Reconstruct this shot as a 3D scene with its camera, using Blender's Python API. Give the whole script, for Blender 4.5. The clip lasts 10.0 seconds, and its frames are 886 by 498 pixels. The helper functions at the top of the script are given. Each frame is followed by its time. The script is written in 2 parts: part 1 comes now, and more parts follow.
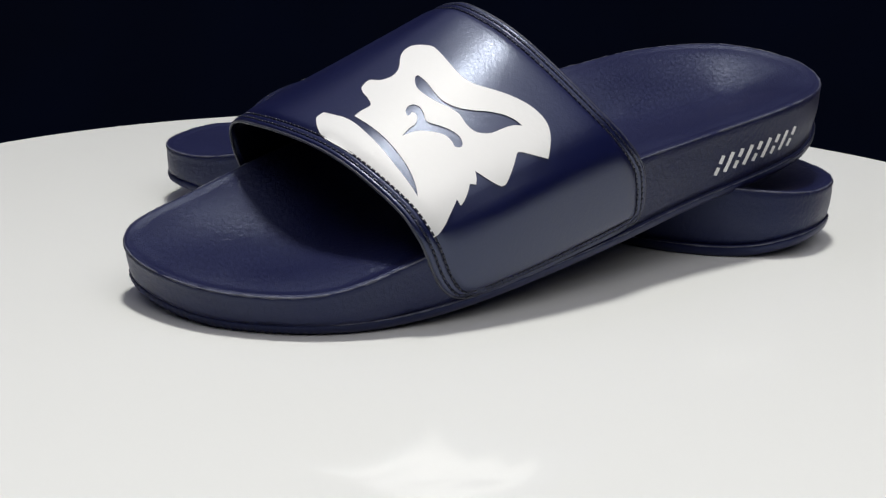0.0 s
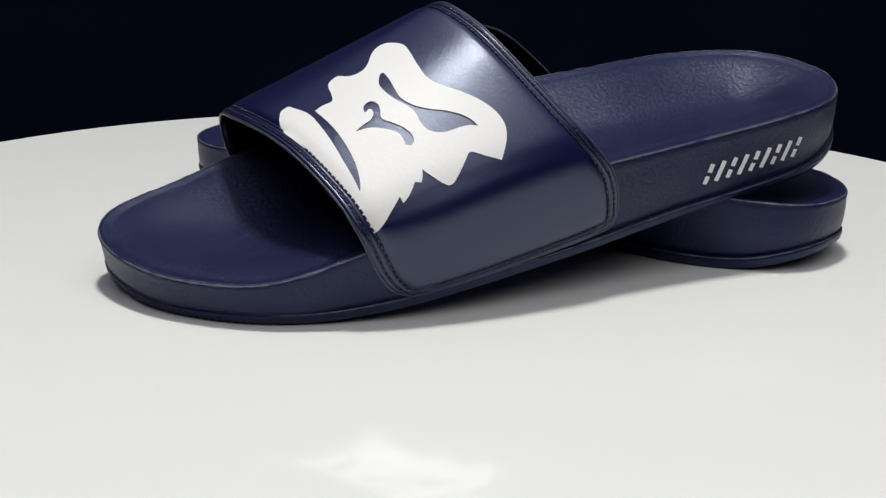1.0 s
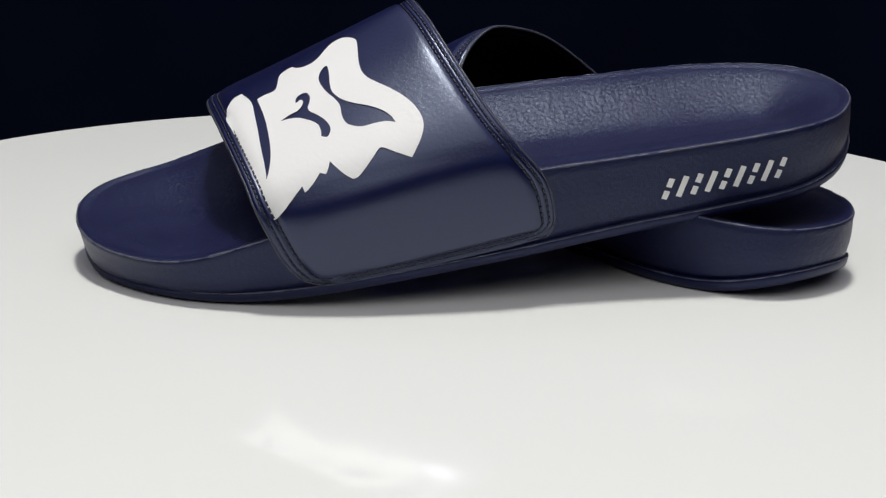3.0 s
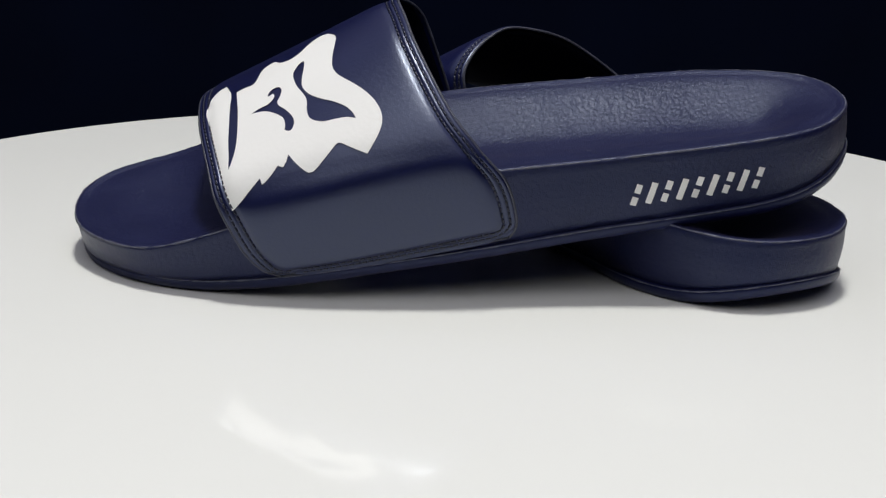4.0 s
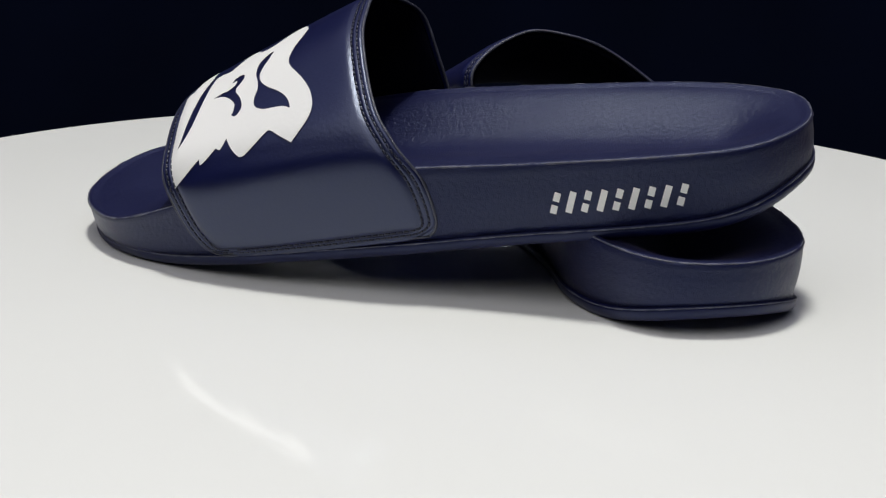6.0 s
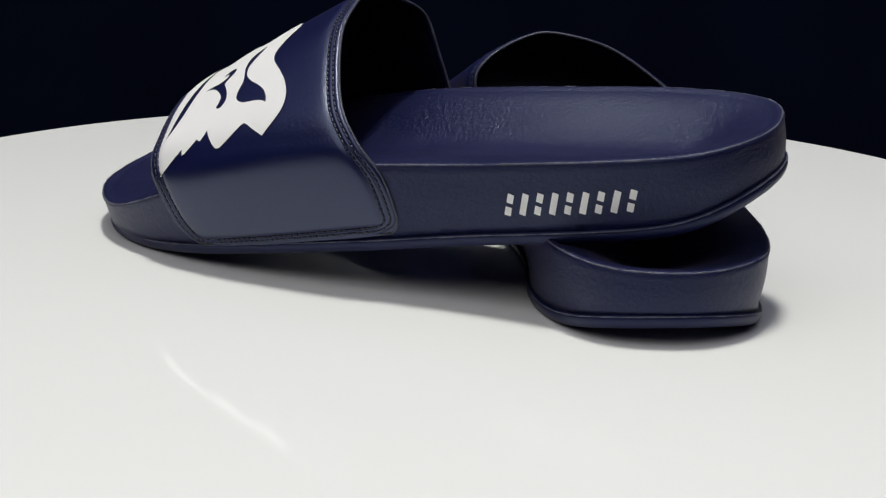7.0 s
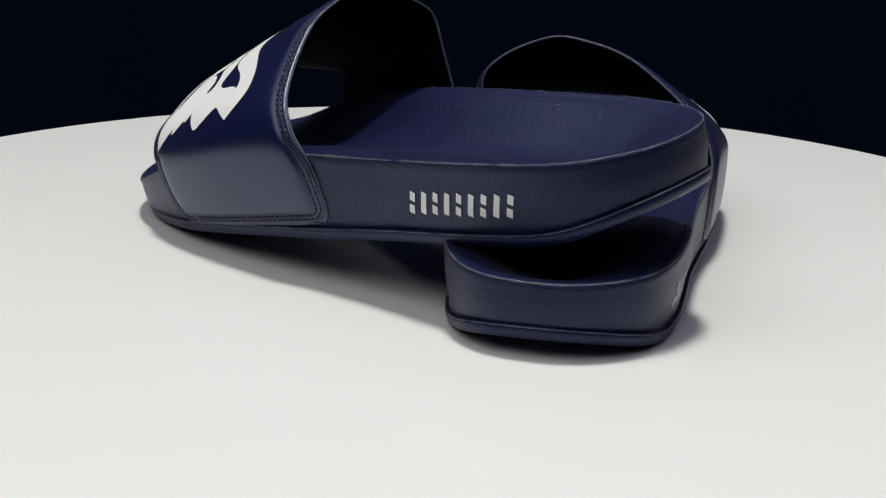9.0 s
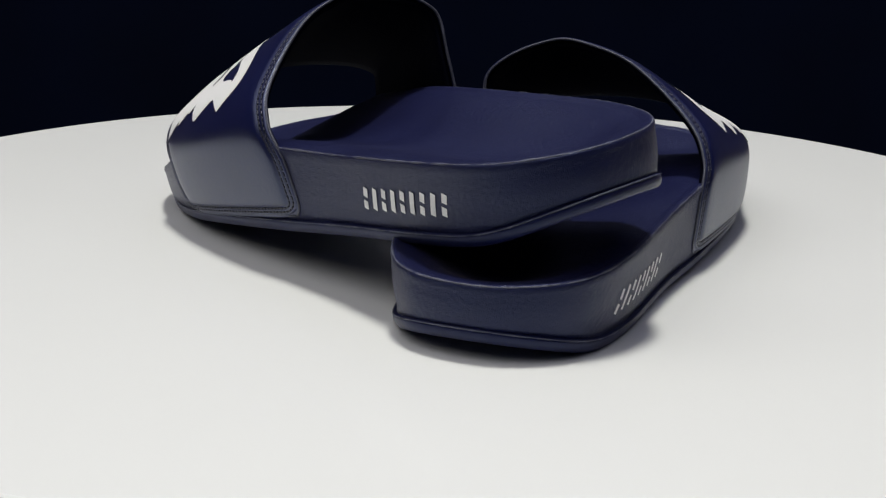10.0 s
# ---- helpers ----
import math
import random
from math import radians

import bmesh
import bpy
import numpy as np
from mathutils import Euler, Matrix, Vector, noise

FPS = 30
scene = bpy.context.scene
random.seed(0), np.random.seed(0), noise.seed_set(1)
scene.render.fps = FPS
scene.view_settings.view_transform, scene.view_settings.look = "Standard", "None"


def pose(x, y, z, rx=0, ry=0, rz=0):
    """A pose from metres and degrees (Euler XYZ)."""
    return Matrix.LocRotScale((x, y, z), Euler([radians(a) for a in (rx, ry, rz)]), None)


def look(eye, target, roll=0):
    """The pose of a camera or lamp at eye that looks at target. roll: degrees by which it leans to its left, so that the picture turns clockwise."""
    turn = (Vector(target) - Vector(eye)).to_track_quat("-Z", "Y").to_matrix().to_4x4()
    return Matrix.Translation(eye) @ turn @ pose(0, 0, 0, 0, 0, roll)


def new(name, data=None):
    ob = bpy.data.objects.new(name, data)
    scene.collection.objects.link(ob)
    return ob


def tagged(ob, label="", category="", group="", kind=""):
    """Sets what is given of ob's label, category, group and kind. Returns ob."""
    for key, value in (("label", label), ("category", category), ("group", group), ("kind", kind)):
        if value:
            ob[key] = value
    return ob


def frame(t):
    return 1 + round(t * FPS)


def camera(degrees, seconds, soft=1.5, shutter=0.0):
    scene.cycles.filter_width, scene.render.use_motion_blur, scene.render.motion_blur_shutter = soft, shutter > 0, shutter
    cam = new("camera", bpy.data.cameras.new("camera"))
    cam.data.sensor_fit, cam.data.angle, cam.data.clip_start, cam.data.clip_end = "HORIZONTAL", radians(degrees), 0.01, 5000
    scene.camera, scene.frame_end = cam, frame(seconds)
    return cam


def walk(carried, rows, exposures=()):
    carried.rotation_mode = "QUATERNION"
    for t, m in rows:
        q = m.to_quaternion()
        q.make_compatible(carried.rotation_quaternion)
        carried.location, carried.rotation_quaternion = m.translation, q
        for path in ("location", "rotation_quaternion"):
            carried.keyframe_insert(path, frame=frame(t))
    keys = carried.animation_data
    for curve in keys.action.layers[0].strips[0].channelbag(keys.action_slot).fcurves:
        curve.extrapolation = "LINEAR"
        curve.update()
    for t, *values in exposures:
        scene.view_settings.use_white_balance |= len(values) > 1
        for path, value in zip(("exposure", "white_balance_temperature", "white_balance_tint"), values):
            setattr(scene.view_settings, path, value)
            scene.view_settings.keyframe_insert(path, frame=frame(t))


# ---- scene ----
from mathutils.geometry import delaunay_2d_cdt

# The camera circles the round table at a constant height and distance.
SCALE = 0.62
cam = camera(31.08, 10.0, soft=1.3)
EYE_H, PITCH, ROLL, YAW = 0.27164 * SCALE, -15.578, 1.194, 0.735
TURNS = [(0.0, 0.0), (0.5, 4.89), (1.0, 9.43), (1.5, 13.81), (2.0, 18.31), (2.5, 22.64), (4.0, 36.32), (4.5, 41.11), (5.0, 46.09),
         (5.5, 50.55), (7.0, 64.03), (7.5, 69.14), (8.0, 73.56), (8.5, 78.12), (9.0, 82.66), (9.5, 87.21), (10.0, 92.04)]
walk(cam, [(t, pose(0, 0, 0, 0, 0, a) @ pose(0, -SCALE, EYE_H, 0, 0, YAW) @ pose(0, 0, 0, 90 + PITCH) @ pose(0, 0, 0, 0, 0, ROLL)) for t, a in TURNS])

# ---- light ----
# added blue fill from the open top, without a source, to turn shadows navy
world = bpy.data.worlds.new("studio")
world.use_nodes = True
world.node_tree.nodes["Background"].inputs[0].default_value = (0.10, 0.13, 0.45, 1)
world.node_tree.nodes["Background"].inputs[1].default_value = 0.32
scene.world = world
scene.view_settings.exposure = 0.0


def softbox(name, eye, target, size, power, colour):
    lamp = bpy.data.lights.new(name, "AREA")
    lamp.shape, lamp.size, lamp.energy, lamp.color = "DISK", size, power, colour
    ob = new(name, lamp)
    ob.matrix_world = look(eye, target)
    return ob


softbox("overhead_light", (0.0, 0.03, 2.35), (0, 0.03, 0), 0.30, 41.5, (1.0, 0.985, 0.925))
softbox("ceiling_softbox", (0.0, 0.0, 2.40), (0, 0.001, 0), 6.40, 27.0, (1.0, 0.97, 0.91))
softbox("front_softbox", (0.72, -1.25, 2.10), (0, 0, 0.05), 2.60, 20.0, (1.0, 0.97, 0.92))


# ---- materials ----
def surface(name, colour, rough, bump_scale=0.0, bump=0.0, vary=0.15, patch=30.0, spec=0.5, rough_vary=0.08, tint=(1, 1, 1), dust=0.0, grain=0.0, fuzz=0.0):
    m = bpy.data.materials.new(name)
    m.use_nodes = True
    n, l = m.node_tree.nodes, m.node_tree.links
    b = n["Principled BSDF"]
    b.inputs["Specular IOR Level"].default_value = spec
    b.inputs["Specular Tint"].default_value = (*tint, 1)
    b.inputs["Sheen Weight"].default_value, b.inputs["Sheen Roughness"].default_value = fuzz, 0.45
    b.inputs["Sheen Tint"].default_value = (1.0, 0.90, 0.86, 1)
    co = n.new("ShaderNodeTexCoord")
    big = n.new("ShaderNodeTexNoise")
    big.inputs["Scale"].default_value, big.inputs["Detail"].default_value = patch, 5
    l.new(co.outputs["Object"], big.inputs["Vector"])
    ramp = n.new("ShaderNodeMix")
    ramp.data_type = "RGBA"
    ramp.inputs["A"].default_value = (*[c * (1 - vary) for c in colour], 1)
    ramp.inputs["B"].default_value = (*[min(1, c * (1 + vary)) for c in colour], 1)
    l.new(big.outputs["Fac"], ramp.inputs["Factor"])
    colour_out = ramp.outputs["Result"]
    if dust:
        cells = n.new("ShaderNodeTexVoronoi")
        cells.inputs["Scale"].default_value = 130
        l.new(co.outputs["Object"], cells.inputs["Vector"])
        small = n.new("ShaderNodeMath")
        small.operation, small.inputs[1].default_value = "LESS_THAN", 0.075
        l.new(cells.outputs["Distance"], small.inputs[0])
        split = n.new("ShaderNodeSeparateColor")
        l.new(cells.outputs["Color"], split.inputs[0])
        rare = n.new("ShaderNodeMath")
        rare.operation, rare.inputs[1].default_value = "GREATER_THAN", 1 - dust
        l.new(split.outputs[0], rare.inputs[0])
        both = n.new("ShaderNodeMath")
        both.operation = "MULTIPLY"
        l.new(small.outputs[0], both.inputs[0])
        l.new(rare.outputs[0], both.inputs[1])
        speck = n.new("ShaderNodeMix")
        speck.data_type = "RGBA"
        speck.inputs["B"].default_value = (0.35, 0.35, 0.36, 1)
        l.new(both.outputs[0], speck.inputs["Factor"])
        l.new(colour_out, speck.inputs["A"])
        colour_out = speck.outputs["Result"]
    l.new(colour_out, b.inputs["Base Color"])
    rr = n.new("ShaderNodeMapRange")
    rr.inputs["To Min"].default_value, rr.inputs["To Max"].default_value = rough - rough_vary, rough + rough_vary
    l.new(big.outputs["Fac"], rr.inputs["Value"])
    l.new(rr.outputs["Result"], b.inputs["Roughness"])
    if bump:
        fine = n.new("ShaderNodeTexNoise")
        fine.inputs["Scale"].default_value, fine.inputs["Detail"].default_value = bump_scale, 3
        l.new(co.outputs["Object"], fine.inputs["Vector"])
        bp = n.new("ShaderNodeBump")
        bp.inputs["Strength"].default_value, bp.inputs["Distance"].default_value = bump, 0.0006
        height = fine.outputs["Fac"]
        if grain:
            pores = n.new("ShaderNodeTexVoronoi")
            pores.feature = "SMOOTH_F1"
            pores.inputs["Scale"].default_value = grain
            warp = n.new("ShaderNodeVectorMath")
            warp.operation = "MULTIPLY_ADD"
            warp.inputs[1].default_value = (0.002, 0.002, 0.002)
            l.new(fine.outputs["Color"], warp.inputs[0])
            l.new(co.outputs["Object"], warp.inputs[2])
            l.new(warp.outputs[0], pores.inputs["Vector"])
            add = n.new("ShaderNodeMath")
            add.operation = "ADD"
            l.new(height, add.inputs[0])
            l.new(pores.outputs["Distance"], add.inputs[1])
            height = add.outputs[0]
        l.new(height, bp.inputs["Height"])
        l.new(bp.outputs["Normal"], b.inputs["Normal"])
    return m


NAVY = (0.0016, 0.0034, 0.038)
SHEEN = (0.70, 0.79, 1.0)
M_FOAM = surface("navy_moulded_foam", NAVY, 0.40, 2200, 0.36, rough_vary=0.10, spec=0.50, tint=SHEEN, dust=0.03, grain=700, patch=45, fuzz=0.06)
M_SOLE = surface("navy_rubber", (0.0016, 0.0034, 0.038), 0.42, 900, 0.12, spec=0.44, tint=SHEEN, patch=60, fuzz=0.04)
M_STRAP = surface("navy_faux_leather", (0.0016, 0.0034, 0.040), 0.32, 2000, 0.11, spec=0.90, tint=(0.70, 0.79, 1.0), rough_vary=0.05, dust=0.015, grain=900, patch=25, fuzz=0.02)
M_LINING = surface("dark_lining_fabric", (0.0012, 0.0015, 0.0055), 0.9, 1500, 0.4, spec=0.03)
M_THREAD = surface("navy_thread", (0.005, 0.007, 0.026), 0.40, 3000, 0.3, spec=0.6)
# M_EDGE has the strap edge's glints painted in, as a patchy paler navy
M_EDGE = surface("glint_navy_cut_edge", (0.045, 0.048, 0.070), 0.42, 1500, 0.6, vary=0.7, patch=260)
M_SCUFF = surface("scuffed_navy_ridge", (0.085, 0.090, 0.13), 0.45, 1500, 0.6, vary=0.95, patch=300)
M_PRINT = surface("white_print", (0.82, 0.82, 0.81), 0.5, 600, 0.1, vary=0.02)
M_TABLE = surface("white_glossy_laminate", (0.80, 0.81, 0.79), 0.045, 0, 0, vary=0.012, patch=6, rough_vary=0.015, spec=0.42)
M_CLOTH = surface("navy_backdrop_cloth", (0.0022, 0.0050, 0.019), 0.9, 900, 0.3, vary=0.4, patch=3, spec=0.1)


# ---- building helpers ----
def part(name, bm, material, parent=None, label="", smooth=True):
    me = bpy.data.meshes.new(name)
    bmesh.ops.recalc_face_normals(bm, faces=bm.faces)
    bm.to_mesh(me)
    bm.free()
    me.materials.append(material)
    if smooth:
        me.shade_smooth()
    ob = new(name, me)
    ob.parent = parent
    if label:
        tagged(ob, label)
    return ob


def spline(keys):
    """A smooth function through keys (position, values...)."""
    ks = [k[0] for k in keys]
    vs = [np.array(k[1:], float) for k in keys]

    def at(s):
        i = min(max(int(np.searchsorted(ks, s, "right")) - 1, 0), len(ks) - 2)
        d = ks[i + 1] - ks[i]
        f = min(max((s - ks[i]) / d, 0.0), 1.0)
        t0 = (vs[i + 1] - vs[i - 1]) / (ks[i + 1] - ks[i - 1]) if i > 0 else (vs[1] - vs[0]) / d
        t1 = (vs[i + 2] - vs[i]) / (ks[i + 2] - ks[i]) if i < len(ks) - 2 else (vs[-1] - vs[-2]) / d
        a, b = f * f * (3 - 2 * f), f * (1 - f)
        return vs[i] * (1 - a) + vs[i + 1] * a + d * b * ((1 - f) * t0 - f * t1)
    return at


def ease(a, b, x):
    f = min(max((x - a) / (b - a), 0.0), 1.0)
    return f * f * (3 - 2 * f)


# ---- the slide sandal, in its own frame: x from heel to toe, y to the outer side, z up ----
OUTLINE = [(0.0065, 0.0068), (0.0131, 0.0248), (0.0271, 0.0367), (0.0539, 0.042), (0.1024, 0.043), (0.1507, 0.0468), (0.199, 0.0476), (0.2331, 0.0423), (0.2628, 0.0309), (0.2846, 0.0075), (0.2929, -0.0179), (0.2909, -0.0418), (0.2767, -0.0539), (0.2444, -0.0542), (0.1987, -0.046), (0.1477, -0.0347), (0.0972, -0.0315), (0.0564, -0.0356), (0.0281, -0.0296), (0.0113, -0.0162)]
BOTTOM = spline([(0, 0.0062), (0.03, -0.0004), (0.06, -0.0003), (0.12, 0.0026), (0.19, 0.0062), (0.24, 0.0077), (0.27, 0.0109), (0.296, 0.0113)])
RIM_OUT = spline([(0, 0.0239), (0.05, 0.0287), (0.1, 0.0325), (0.15, 0.038), (0.19, 0.0388), (0.22, 0.0344), (0.26, 0.027), (0.296, 0.0278)])
RIM_IN = spline([(0, 0.0235), (0.05, 0.0293), (0.1, 0.0365), (0.15, 0.04), (0.19, 0.0380), (0.22, 0.0358), (0.26, 0.0285), (0.296, 0.0271)])
SPINE = spline([(0, 0.0), (0.1, 0.001), (0.2, -0.005), (0.296, -0.018)])
RIB = 480


def outline_points(count):
    pts = [Vector((x, y, 0)) for x, y in OUTLINE]
    k = len(pts)
    dense = []
    for i in range(k):
        p0, p1, p2, p3 = pts[i - 1], pts[i], pts[(i + 1) % k], pts[(i + 2) % k]
        for j in range(24):
            f = j / 24
            dense.append(0.5 * ((2 * p1) + (p2 - p0) * f + (2 * p0 - 5 * p1 + 4 * p2 - p3) * f * f + (3 * p1 - p0 - 3 * p2 + p3) * f ** 3))
    run = [0.0]
    for i in range(len(dense)):
        run.append(run[-1] + (dense[(i + 1) % len(dense)] - dense[i]).length)
    res = []
    for i in range(count):
        s = run[-1] * i / count
        j = min(int(np.searchsorted(run, s, "right")) - 1, len(dense) - 1)
        f = (s - run[j]) / max(run[j + 1] - run[j], 1e-9)
        res.append(dense[j].lerp(dense[(j + 1) % len(dense)], f))
    return res


EDGE = outline_points(RIB)
NORMALS = []
for i in range(RIB):
    d = EDGE[(i + 1) % RIB] - EDGE[i - 1]
    NORMALS.append(Vector((-d.y, d.x, 0)).normalized())


def rim_height(x, y):
    f = ease(-0.02, 0.02, y - SPINE(x)[0])
    return float(RIM_IN(x)[0] * (1 - f) + RIM_OUT(x)[0] * f)


def wall_flare(z, rim):
    f = min(max((z - 0.008) / (rim - 0.008), 0), 1)
    return 0.0022 * f + 0.0007 * math.sin(math.pi * f)


def loft(rings, close_first=False, close_last=False):
    bm = bmesh.new()
    vs = [[bm.verts.new(p) for p in r] for r in rings]
    for a, b in zip(vs, vs[1:]):
        for i in range(len(a)):
            j = (i + 1) % len(a)
            bm.faces.new((a[i], a[j], b[j], b[i]))
    if close_first:
        bm.faces.new(vs[0])
    if close_last:
        bm.faces.new(vs[-1])
    return bm


def footbed_depth(x, y, f):
    """How far the footbed lies under the rim, f from 0 at the rim to 1 on the spine."""
    deep = float(DEPTH(x)[0])
    return deep * ease(0.0, 1.0, f)


DEPTH = spline([(0, 0.010), (0.05, 0.011), (0.10, 0.010), (0.15, 0.011), (0.20, 0.010), (0.24, 0.006), (0.27, 0.0045), (0.296, 0.004)])


def tooth(i, x, dz):
    """Fine tread teeth along the toe's lower edge."""
    return 0.0010 * (i % 2) * ease(0.255, 0.275, x) if 0.0005 < dz < 0.004 else 0.0


def ridge(points, radius, name, parent):
    """A fine scuffed ridge along a closed line."""
    k, bm = len(points), bmesh.new()
    vs = []
    for i in range(k):
        d = (points[(i + 1) % k] - points[i - 1]).normalized()
        u = d.cross(Vector((0, 0, 1))).normalized()
        w = d.cross(u)
        size = radius * (0.8 + 0.6 * noise.noise(points[i] * 180) + 0.6 * noise.noise(points[i] * 620))
        vs.append([bm.verts.new(points[i] + (u * math.cos(2 * math.pi * j / 5) + w * math.sin(2 * math.pi * j / 5)) * size) for j in range(5)])
    for i in range(k):
        for j in range(5):
            bm.faces.new((vs[i - 1][j], vs[i - 1][(j + 1) % 5], vs[i][(j + 1) % 5], vs[i][j]))
    return part(name, bm, M_SCUFF, parent, "scuffed lighter ridge")


def mate(p):
    """The mirrored sandal; its toe end has taken a slight upward and outward set from wear."""
    f = max((p.x - 0.225) / 0.071, 0.0) ** 1.5
    return Vector((p.x - 0.010 * f, -(p.y + 0.009 * f), p.z + 0.005 * f))


def make_sole(flip, parent):
    def P(p, z):
        q = Vector((p.x, p.y, z))
        return mate(q) if flip else q

    base = [float(BOTTOM(p.x)[0]) for p in EDGE]
    rim = [max(rim_height(p.x, p.y), b + 0.012) for p, b in zip(EDGE, base)]
    # outsole with its raised welt
    rings = []
    for out, dz in ((-0.012, 0.0004), (-0.003, 0.0), (-0.0004, 0.0004), (0.0006, 0.0012), (0.0011, 0.0024), (0.0013, 0.0036), (0.0012, 0.0044), (0.0006, 0.0050), (-0.001, 0.0052), (-0.004, 0.0050)):
        rings.append([P(p + n * (out + tooth(i, p.x, dz)), b + dz) for i, (p, n, b) in enumerate(zip(EDGE, NORMALS, base))])
    part("outsole", loft(rings, True, True), M_SOLE, parent)
    ridge([P(p + n * 0.0012, b + 0.0046) for p, n, b in zip(EDGE, NORMALS, base)], 0.00028, "welt_line", parent)
    ridge([P(p + n * 0.0020, r - 0.0005) for p, n, r in zip(EDGE, NORMALS, rim)], 0.00042, "rim_line", parent)
    # midsole and footbed in one skin
    rings = [[P(p - n * 0.004, b + 0.0046) for p, n, b in zip(EDGE, NORMALS, base)]]
    for f in (0.0, 0.15, 0.35, 0.55, 0.75, 0.9):
        rings.append([P(p + n * wall_flare(b + 0.005 + (r - 0.005 - b) * f, r), b + 0.0045 + (r - 0.0015 - 0.0045 - b) * f) for p, n, b, r in zip(EDGE, NORMALS, base, rim)])
    for out, dz in ((0.0026, -0.0012), (0.0021, -0.0004), (0.0012, 0.0), (0.0, -0.0002), (-0.0012, -0.0008)):
        rings.append([P(p + n * out, r + dz) for p, n, r in zip(EDGE, NORMALS, rim)])
    for f in (0.05, 0.09, 0.14, 0.2, 0.28, 0.38, 0.5, 0.64, 0.8, 0.92, 1.0):
        ring = []
        for p, n, r in zip(EDGE, NORMALS, rim):
            xs = min(max(p.x, 0.042), 0.246)
            q = Vector((xs, float(SPINE(xs)[0]), 0))
            c = (p - n * 0.0012).lerp(q, f)
            level = float(RIM_IN(c.x)[0] + RIM_OUT(c.x)[0]) / 2
            h = (r - 0.0008) * (1 - f) + level * f - footbed_depth(c.x, c.y, f)
            ring.append(P(c, h))
        rings.append(ring)
    bm = loft(rings, True, False)
    bmesh.ops.remove_doubles(bm, verts=bm.verts, dist=0.0002)
    return part("midsole", bm, M_FOAM, parent)


FRONT = spline([(0, 0.2182, 0.0468, 0.0111), (0.12, 0.2258, 0.0474, 0.0225), (0.22, 0.231, 0.0454, 0.0407), (0.35, 0.2332, 0.0331, 0.051), (0.5, 0.237, 0.0043, 0.0599), (0.65, 0.2391, -0.036, 0.0574), (0.78, 0.2341, -0.0643, 0.046), (0.88, 0.2325, -0.0622, 0.0275), (1., 0.2214, -0.0564, 0.008)])
BACK = spline([(0, 0.1304, 0.0475, 0.0094), (0.16, 0.1317, 0.0487, 0.031), (0.24, 0.1391, 0.0479, 0.0454), (0.33, 0.1465, 0.0393, 0.0585), (0.42, 0.154, 0.0168, 0.076), (0.5, 0.1567, -0.0004, 0.083), (0.6, 0.1584, -0.0205, 0.0847), (0.75, 0.1508, -0.0446, 0.0706), (0.86, 0.1472, -0.0447, 0.05), (1., 0.1429, -0.0413, 0.0081)])


OUTER = np.array(sorted((p.x, p.y) for p in EDGE if p.y > SPINE(p.x)[0])).T
INNER = np.array(sorted((p.x, p.y) for p in EDGE if p.y <= SPINE(p.x)[0])).T


def wall(x, outer):
    return float(np.interp(x, *(OUTER if outer else INNER)))


def strap_point(s, r):
    """The strap from the outer side (s 0) to the inner (s 1), front edge r 0, back edge r 1; it lies close on the sole's wall."""
    end = max(1 - s / 0.06, 1 - (1 - s) / 0.06, 0.0)
    pinch = 0.07 * (1 - math.sqrt(max(1 - end * end, 0.0)))
    r = pinch + r * (1 - 2 * pinch)
    p = FRONT(s) * (1 - r) + BACK(s) * r
    swell = 0.0034 * 4 * r * (1 - r) * ease(0.05, 0.2, s) * (1 - 0.75 * ease(0.3, 0.5, s)) * (1 - ease(0.7, 0.9, s))
    p = p + swell * np.array((0.0, 0.8 * (1 - ease(0.3, 0.5, s)), 0.45))
    outer = s < 0.5
    y = wall(p[0], outer)
    rim = rim_height(p[0], y)
    hold = 1 - ease(rim - 0.002, rim + 0.010, p[2])
    edge = y + (0.0016 + wall_flare(p[2], rim)) * (1 if outer else -1)
    if hold > 0 and (p[1] < edge if outer else p[1] > edge):
        p = np.array((p[0], p[1] * (1 - hold) + edge * hold, p[2]))
    return p


def strap_frame(s, r, flip):
    e = 0.004
    p = strap_point(s, r)
    ds = strap_point(min(s + e, 1), r) - strap_point(max(s - e, 0), r)
    dr = strap_point(s, min(r + e, 1)) - strap_point(s, max(r - e, 0))
    n = Vector(np.cross(dr, ds)).normalized()
    if n.dot(Vector((0, p[1], p[2] - 0.02))) < 0:
        n = -n
    p = Vector(p)
    if not flip:
        return p, n
    p.z -= 0.22 * max(p.z - 0.032, 0.0) * ease(0.15, 0.235, p.x)
    return mate(p), Vector((n.x, -n.y, n.z))


RELIEF = spline([(0, -0.0012), (0.0007, -0.0006), (0.0014, -0.0004), (0.0021, -0.0010), (0.0026, -0.0006), (0.0032, -0.0002), (0.0038, -0.0006), (0.0044, -0.0010), (0.0055, -0.0002), (0.008, 0.0002), (0.012, 0.0003)])
ROWS = (0.0021, 0.0044)


def strap_at(s, r, out, flip):
    """A point over the strap; its outer face is padded inside two grooves that follow the edge."""
    p, n = strap_frame(s, r, flip)
    if out >= 0:
        a, b = min(r, 1 - r) * 0.085, max(min(s, 1 - s) * 0.19 - 0.0012, 0.0006)
        c = max(0.008 - a, 0.0), max(0.008 - b, 0.0)
        d = min(max(0.008 - math.hypot(*c), 0.0) if c[0] and c[1] else min(a, b), 0.012)
        out += float(RELIEF(d)[0])
    return p + n * out


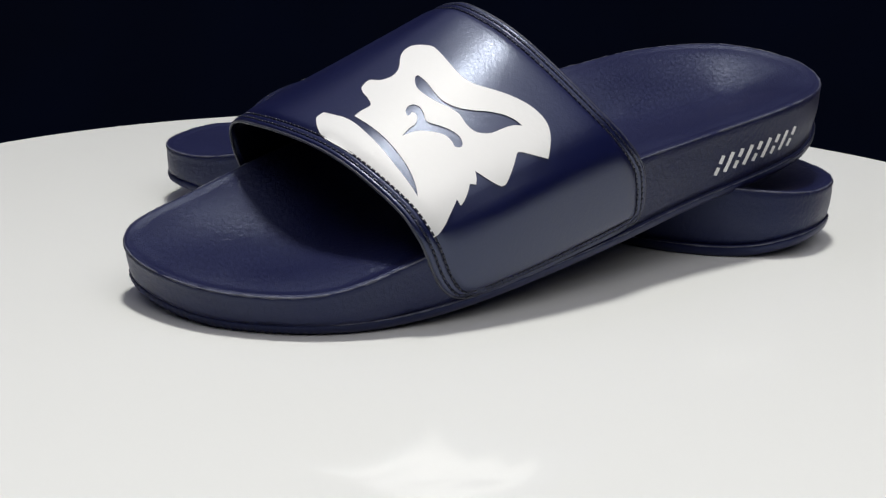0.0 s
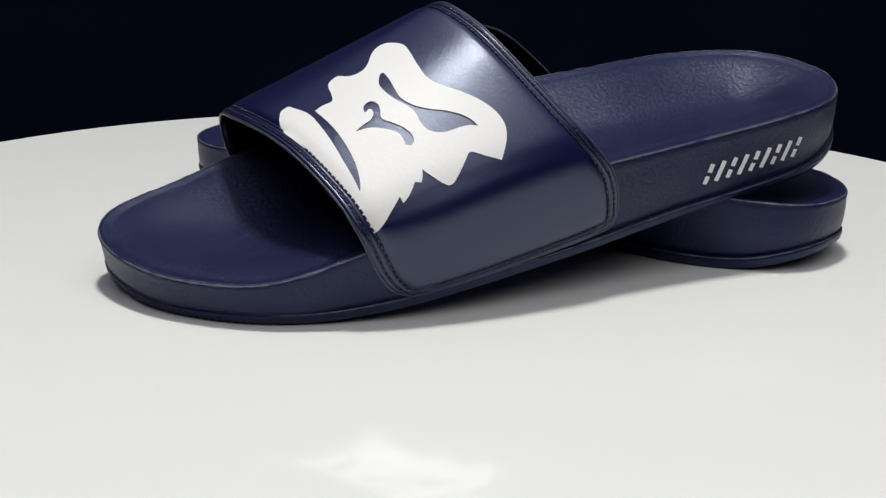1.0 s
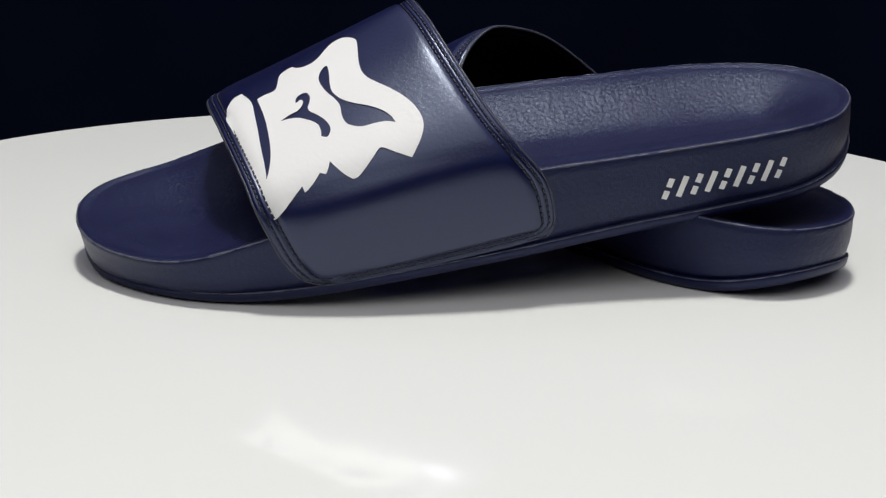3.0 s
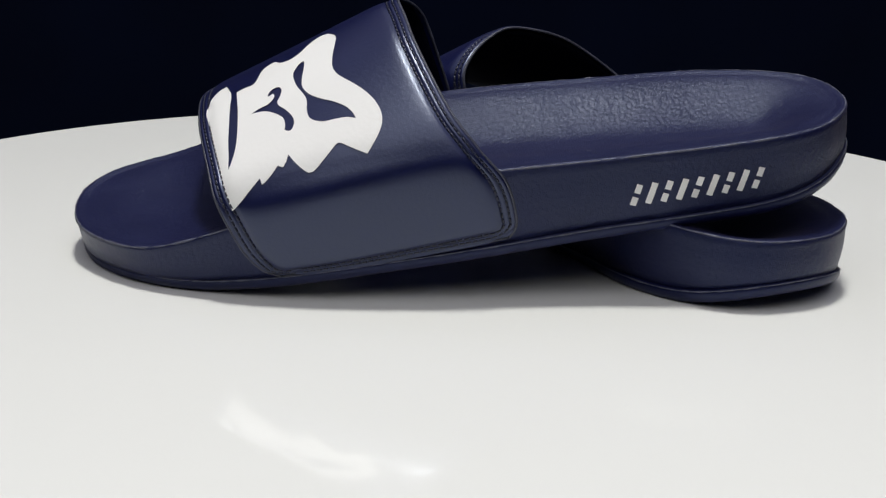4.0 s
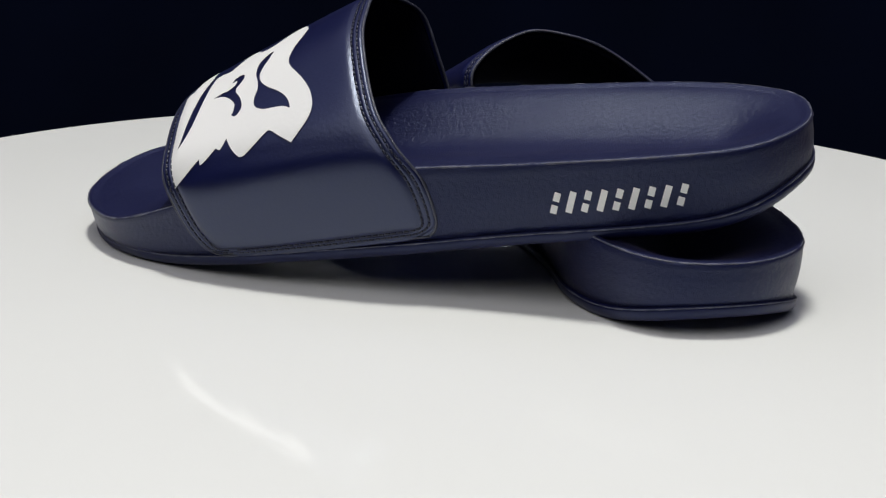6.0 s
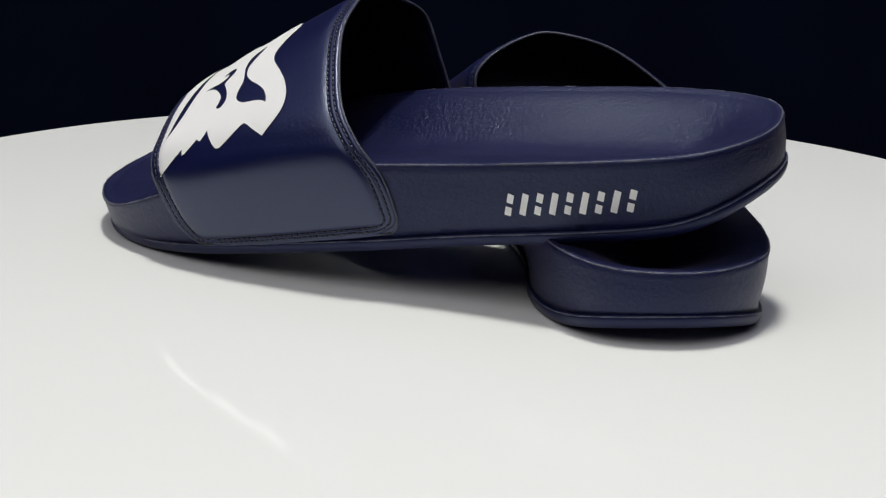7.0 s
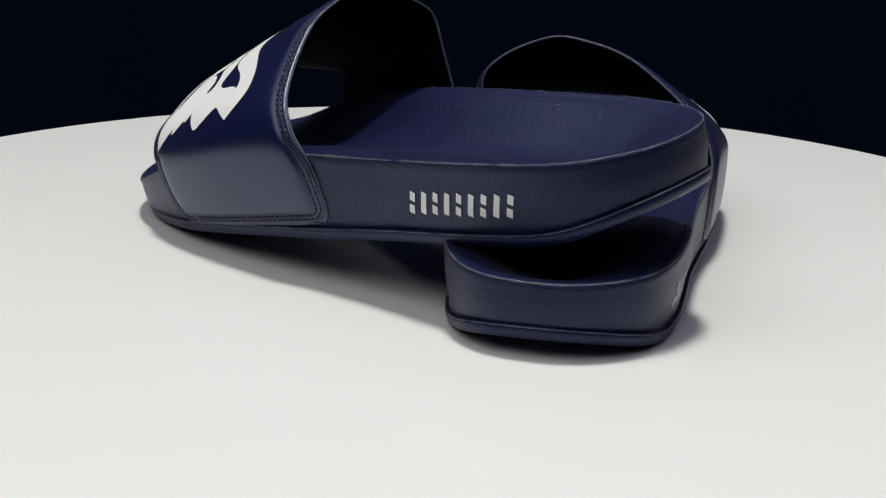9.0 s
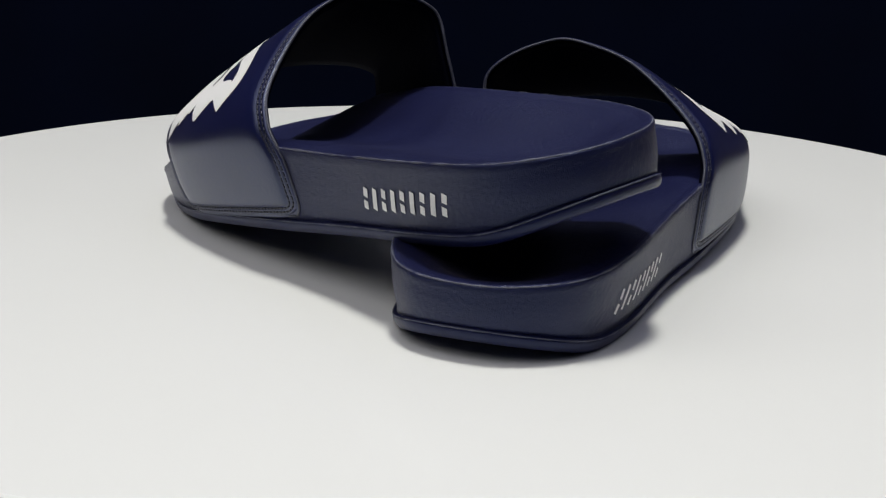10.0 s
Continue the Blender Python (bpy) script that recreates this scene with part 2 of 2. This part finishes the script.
def make_strap(flip, parent):
    fine = [0.0, 0.0006, 0.0012, 0.0018, 0.0024, 0.0030, 0.0036, 0.0042, 0.0048, 0.0058, 0.0072, 0.0092, 0.012]
    ss = [d / 0.19 for d in fine] + [0.075 + 0.85 * i / 80 for i in range(81)] + [1 - d / 0.19 for d in reversed(fine)]
    rs = [d / 0.085 for d in fine] + [0.16 + 0.68 * i / 12 for i in range(13)] + [1 - d / 0.085 for d in reversed(fine)]
    NS, NR = len(ss) - 1, len(rs) - 1
    bm = bmesh.new()
    top = [[bm.verts.new(strap_at(u, v, 0.0, flip)) for v in rs] for u in ss]
    low = [[bm.verts.new(strap_at(u, v, -0.0014, flip)) for v in rs] for u in ss]
    for g in (top, low):
        for i in range(NS):
            for j in range(NR):
                bm.faces.new((g[i][j], g[i + 1][j], g[i + 1][j + 1], g[i][j + 1]))
    for i in range(NS):
        for j in (0, NR):
            bm.faces.new((top[i][j], top[i + 1][j], low[i + 1][j], low[i][j]))
    for j in range(NR):
        for i in (0, NS):
            bm.faces.new((top[i][j], top[i][j + 1], low[i][j + 1], low[i][j]))
    strap = part("strap", bm, M_STRAP, parent)
    NS, NR = 72, 14
    bm = bmesh.new()
    a = [[bm.verts.new(strap_at(i / NS, 0.02 + 0.96 * j / NR, -0.0016, flip)) for j in range(NR + 1)] for i in range(NS + 1)]
    b = [[bm.verts.new(strap_at(i / NS, 0.02 + 0.96 * j / NR, -0.0036, flip)) for j in range(NR + 1)] for i in range(NS + 1)]
    for g in (a, b):
        for i in range(NS):
            for j in range(NR):
                bm.faces.new((g[i][j], g[i + 1][j], g[i + 1][j + 1], g[i][j + 1]))
    for i in range(NS):
        for j in (0, NR):
            bm.faces.new((a[i][j], a[i + 1][j], b[i + 1][j], b[i][j]))
    part("lining", bm, M_LINING, strap, "dark woven strap lining")
    return strap


def tube(points, radius, sides=6):
    """A thin round strand along points."""
    rings = []
    for i, p in enumerate(points):
        d = (points[min(i + 1, len(points) - 1)] - points[max(i - 1, 0)]).normalized()
        u = d.cross(Vector((0.3, 0.2, 0.93))).normalized()
        w = d.cross(u)
        rings.append([p + (u * math.cos(2 * math.pi * k / sides) + w * math.sin(2 * math.pi * k / sides)) * radius for k in range(sides)])
    return rings


def add_rings(bm, rings):
    vs = [[bm.verts.new(p) for p in r] for r in rings]
    for a, b in zip(vs, vs[1:]):
        for i in range(len(a)):
            j = (i + 1) % len(a)
            bm.faces.new((a[i], a[j], b[j], b[i]))
    bm.faces.new(vs[0])
    bm.faces.new(vs[-1])


def seam(path, out, flip, parent, pitch=0.0023, gap=0.28):
    """A row of stitches along a path of (s, r) on the strap."""
    pts = [strap_at(s, r, out, flip) for s, r in path]
    run = [0.0]
    for a, b in zip(pts, pts[1:]):
        run.append(run[-1] + (b - a).length)

    def on(d):
        i = min(max(int(np.searchsorted(run, d, "right")) - 1, 0), len(pts) - 2)
        return pts[i].lerp(pts[i + 1], (d - run[i]) / max(run[i + 1] - run[i], 1e-9))
    bm = bmesh.new()
    d = 0.0
    while d + pitch < run[-1]:
        k = pitch * (1 - gap)
        a, m, b = on(d), on(d + k / 2), on(d + k)
        add_rings(bm, tube([a, a.lerp(m, 0.5), m, m.lerp(b, 0.5), b], 0.00046, 5))
        d += pitch
    return part("seam", bm, M_THREAD, parent)


def round_path(d):
    """A closed line over the strap at the distance d from its edge, rounded at the corners."""
    w, h, k = 0.19, 0.085, 0.008 - d
    lo, pts = d + 0.0012, []
    for cx, cy, a0 in ((lo + k, d + k, 180), (w - lo - k, d + k, 270), (w - lo - k, h - d - k, 0), (lo + k, h - d - k, 90)):
        pts += [(cx + k * math.cos(math.radians(a0 + 15 * i)), cy + k * math.sin(math.radians(a0 + 15 * i))) for i in range(7)]
    res = []
    for (x0, y0), (x1, y1) in zip(pts, pts[1:] + pts[:1]):
        n = max(1, int(math.hypot(x1 - x0, y1 - y0) / 0.0008))
        res += [((x0 + (x1 - x0) * i / n) / w, (y0 + (y1 - y0) * i / n) / h) for i in range(n)]
    return res


def edge_path(r, a=0.03, b=0.97, n=160):
    return [(a + (b - a) * i / n, r) for i in range(n + 1)]


def trim_strap(flip, strap):
    # rolled edges front and back, their caught light painted as a paler colour
    for r in (0.0, 1.0):
        bm = bmesh.new()
        add_rings(bm, tube([strap_at(s, q, -0.0014, flip) for s, q in edge_path(r, 0.004, 0.996)], 0.00055, 8))
        part("rolled_edge", bm, M_EDGE, strap, "rolled strap edge, paler to show the light it catches")
    # two rows of stitches all round, in the grooves
    for d in ROWS:
        seam(round_path(d), 0.0003, flip, strap)
    bm = bmesh.new()
    add_rings(bm, tube([strap_at(0.004, i / 60, -0.0013, flip) for i in range(61)], 0.0005, 6))
    part("rolled_edge", bm, M_EDGE, strap, "rolled strap edge, paler to show the light it catches")


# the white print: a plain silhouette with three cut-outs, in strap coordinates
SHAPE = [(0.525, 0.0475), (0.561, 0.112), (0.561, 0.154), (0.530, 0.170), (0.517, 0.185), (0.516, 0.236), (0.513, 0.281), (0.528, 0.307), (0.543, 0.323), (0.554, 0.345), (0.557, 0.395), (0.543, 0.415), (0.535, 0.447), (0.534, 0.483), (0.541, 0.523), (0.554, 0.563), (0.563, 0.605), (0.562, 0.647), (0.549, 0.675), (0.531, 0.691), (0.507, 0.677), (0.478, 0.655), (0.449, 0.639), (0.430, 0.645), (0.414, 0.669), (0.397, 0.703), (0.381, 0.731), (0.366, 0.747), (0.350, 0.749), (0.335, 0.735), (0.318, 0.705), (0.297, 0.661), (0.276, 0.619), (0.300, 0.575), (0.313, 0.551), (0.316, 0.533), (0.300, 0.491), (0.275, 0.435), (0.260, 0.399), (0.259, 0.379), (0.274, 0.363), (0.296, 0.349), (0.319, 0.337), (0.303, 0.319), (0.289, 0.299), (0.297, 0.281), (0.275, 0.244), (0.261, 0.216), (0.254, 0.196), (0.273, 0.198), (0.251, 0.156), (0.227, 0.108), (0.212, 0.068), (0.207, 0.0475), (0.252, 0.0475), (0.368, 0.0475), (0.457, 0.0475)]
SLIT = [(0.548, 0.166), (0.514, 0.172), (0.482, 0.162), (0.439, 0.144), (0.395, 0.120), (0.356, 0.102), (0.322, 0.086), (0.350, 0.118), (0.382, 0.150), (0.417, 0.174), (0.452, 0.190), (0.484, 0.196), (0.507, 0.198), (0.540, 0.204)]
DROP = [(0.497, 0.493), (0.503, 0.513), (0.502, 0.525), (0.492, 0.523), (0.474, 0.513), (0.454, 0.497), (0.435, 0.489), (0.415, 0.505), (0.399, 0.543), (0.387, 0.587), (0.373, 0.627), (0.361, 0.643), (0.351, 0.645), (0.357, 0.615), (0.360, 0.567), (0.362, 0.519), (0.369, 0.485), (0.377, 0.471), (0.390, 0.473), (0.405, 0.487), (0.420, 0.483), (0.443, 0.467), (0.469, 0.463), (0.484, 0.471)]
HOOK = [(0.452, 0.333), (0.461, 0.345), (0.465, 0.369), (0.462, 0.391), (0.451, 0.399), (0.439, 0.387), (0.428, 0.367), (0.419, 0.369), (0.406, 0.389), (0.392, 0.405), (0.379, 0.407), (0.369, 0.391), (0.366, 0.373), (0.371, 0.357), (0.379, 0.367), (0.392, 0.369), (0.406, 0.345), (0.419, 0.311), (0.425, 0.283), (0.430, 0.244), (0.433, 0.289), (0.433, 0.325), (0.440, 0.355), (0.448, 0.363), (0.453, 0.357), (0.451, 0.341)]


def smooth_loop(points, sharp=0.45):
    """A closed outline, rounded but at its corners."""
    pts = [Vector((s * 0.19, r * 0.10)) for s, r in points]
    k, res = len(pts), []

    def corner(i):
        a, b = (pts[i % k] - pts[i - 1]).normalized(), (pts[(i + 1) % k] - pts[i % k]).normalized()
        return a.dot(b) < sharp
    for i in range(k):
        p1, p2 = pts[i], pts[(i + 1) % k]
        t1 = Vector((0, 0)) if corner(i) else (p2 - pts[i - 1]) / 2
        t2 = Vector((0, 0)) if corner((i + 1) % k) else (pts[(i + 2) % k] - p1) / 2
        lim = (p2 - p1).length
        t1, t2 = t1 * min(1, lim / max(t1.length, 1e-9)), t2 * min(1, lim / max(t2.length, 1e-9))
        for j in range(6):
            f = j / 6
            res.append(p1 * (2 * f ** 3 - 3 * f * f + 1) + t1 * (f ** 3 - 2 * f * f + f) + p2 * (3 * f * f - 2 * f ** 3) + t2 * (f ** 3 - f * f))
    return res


def inside(p, loop):
    hit = False
    for a, b in zip(loop, loop[1:] + loop[:1]):
        if (a.y > p.y) != (b.y > p.y) and p.x < (b.x - a.x) * (p.y - a.y) / (b.y - a.y) + a.x:
            hit = not hit
    return hit


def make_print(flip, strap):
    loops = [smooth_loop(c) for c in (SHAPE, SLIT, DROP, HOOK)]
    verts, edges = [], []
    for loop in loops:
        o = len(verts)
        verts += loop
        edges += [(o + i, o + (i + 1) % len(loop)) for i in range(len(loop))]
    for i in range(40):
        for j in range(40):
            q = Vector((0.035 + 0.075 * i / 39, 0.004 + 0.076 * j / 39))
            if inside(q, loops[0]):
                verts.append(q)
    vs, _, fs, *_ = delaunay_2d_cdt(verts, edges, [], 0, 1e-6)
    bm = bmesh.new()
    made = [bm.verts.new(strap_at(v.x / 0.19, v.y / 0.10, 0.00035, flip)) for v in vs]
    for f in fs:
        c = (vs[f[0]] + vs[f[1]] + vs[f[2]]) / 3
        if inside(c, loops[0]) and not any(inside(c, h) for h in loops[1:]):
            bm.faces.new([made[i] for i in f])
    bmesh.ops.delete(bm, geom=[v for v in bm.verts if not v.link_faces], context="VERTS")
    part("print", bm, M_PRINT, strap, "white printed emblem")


# one printed line of plain slanted bars, every other one in two pieces, as (start, height, end, height)
STROKES = []
for i in range(9):
    u = 0.015 + i * 0.1085
    cuts = [(0.0, 1.0)] if i % 2 else [(0.0, 0.40), (0.58, 1.0)]
    STROKES += [(u + 0.07 * a, a, u + 0.07 * b, b) for a, b in cuts]
MARK_L, MARK_H, STROKE = 0.0495, 0.0078, 0.0022


def make_marks(flip, parent):
    """A line of plain white strokes on the outer wall by the heel."""
    for f0, v0, f1, v1 in STROKES:
        a, b = Vector((f0 * MARK_L, v0 * MARK_H)), Vector((f1 * MARK_L, v1 * MARK_H))
        side = (b - a).normalized()
        side = Vector((-side.y, side.x)) * STROKE / 2
        bm = bmesh.new()
        grid = []
        for k in range(5):
            row = []
            for e in (-1, 1):
                q = a.lerp(b, k / 4) + side * e
                x = 0.0906 - MARK_L + q.x if flip else 0.0906 - q.x
                z = 0.0098 + 0.0030 * (x - 0.0906 + MARK_L) / MARK_L + q.y
                y = wall(x, True)
                y += wall_flare(z, rim_height(x, y)) + 0.0004
                row.append(bm.verts.new((x, -y if flip else y, z)))
            grid.append(row)
        for p, q in zip(grid, grid[1:]):
            bm.faces.new((p[0], q[0], q[1], p[1]))
        part("stroke", bm, M_PRINT, parent, "white printed stroke")


def sandal(flip, label):
    root = tagged(new("slide_sandal"), label, "sandal", "pair of slide sandals")
    sole = make_sole(flip, root)
    strap = make_strap(flip, root)
    trim_strap(flip, strap)
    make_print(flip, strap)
    make_marks(flip, sole)
    return root


# ---- the table ----
def disc(radius, top, depth, centre, bevel, count=160):
    rings = []
    for inset, z in ((bevel, top - depth), (0, top - depth + bevel), (0, top - bevel), (bevel * 0.3, top - bevel * 0.3), (bevel, top)):
        rings.append([Vector((centre[0] + (radius - inset) * math.cos(2 * math.pi * i / count), centre[1] + (radius - inset) * math.sin(2 * math.pi * i / count), z)) for i in range(count)])
    return loft(rings, True, True)


CENTRE = (-0.01496 * SCALE, -0.01651 * SCALE)
table = tagged(new("round_table"), "round glossy white table top on a dark pedestal", "table")
part("tabletop", disc(0.45958 * SCALE, 0.0, 0.022, CENTRE, 0.002), M_TABLE, table, smooth=False)
part("pedestal", disc(0.10, -0.022, 0.70, CENTRE, 0.004, 48), M_SOLE, table, smooth=False)

# ---- the dark studio round it ----
bm = loft([[Vector(((3.4 + 0.05 * math.sin(26 * math.pi * i / 180)) * math.cos(2 * math.pi * i / 360), (3.4 + 0.05 * math.sin(26 * math.pi * i / 180)) * math.sin(2 * math.pi * i / 360), z)) for i in range(360)] for z in (-0.722, 2.6)])
tagged(part("backdrop", bm, M_CLOTH), "dark navy studio backdrop hanging all round", kind="structure")
bm = disc(3.5, -0.722, 0.05, (0, 0), 0.001, 64)
tagged(part("floor", bm, M_CLOTH, smooth=False), "dark navy studio floor", kind="structure")

# ---- the pair ----
upper = sandal(False, "navy slide sandal with white print, leaning heel up on its mate")
lower = sandal(True, "navy slide sandal with white print, flat on the white table")


def stand(heel, azimuth, slope, lean=0.0):
    """A sandal with its heel there, pointing along the azimuth, its toe lowered by the slope."""
    return pose(*heel, 0, 0, azimuth) @ pose(0, 0, 0, 0, slope, 0) @ pose(0, 0, 0, lean, 0, 0)


upper.matrix_world = stand((0.1363, 0.0615, 0.0472), 218.61, 11.59, -8.35)
lower.matrix_world = stand((0.1511, 0.0017, 0.0016), 161.60, 1.60, 0.25)
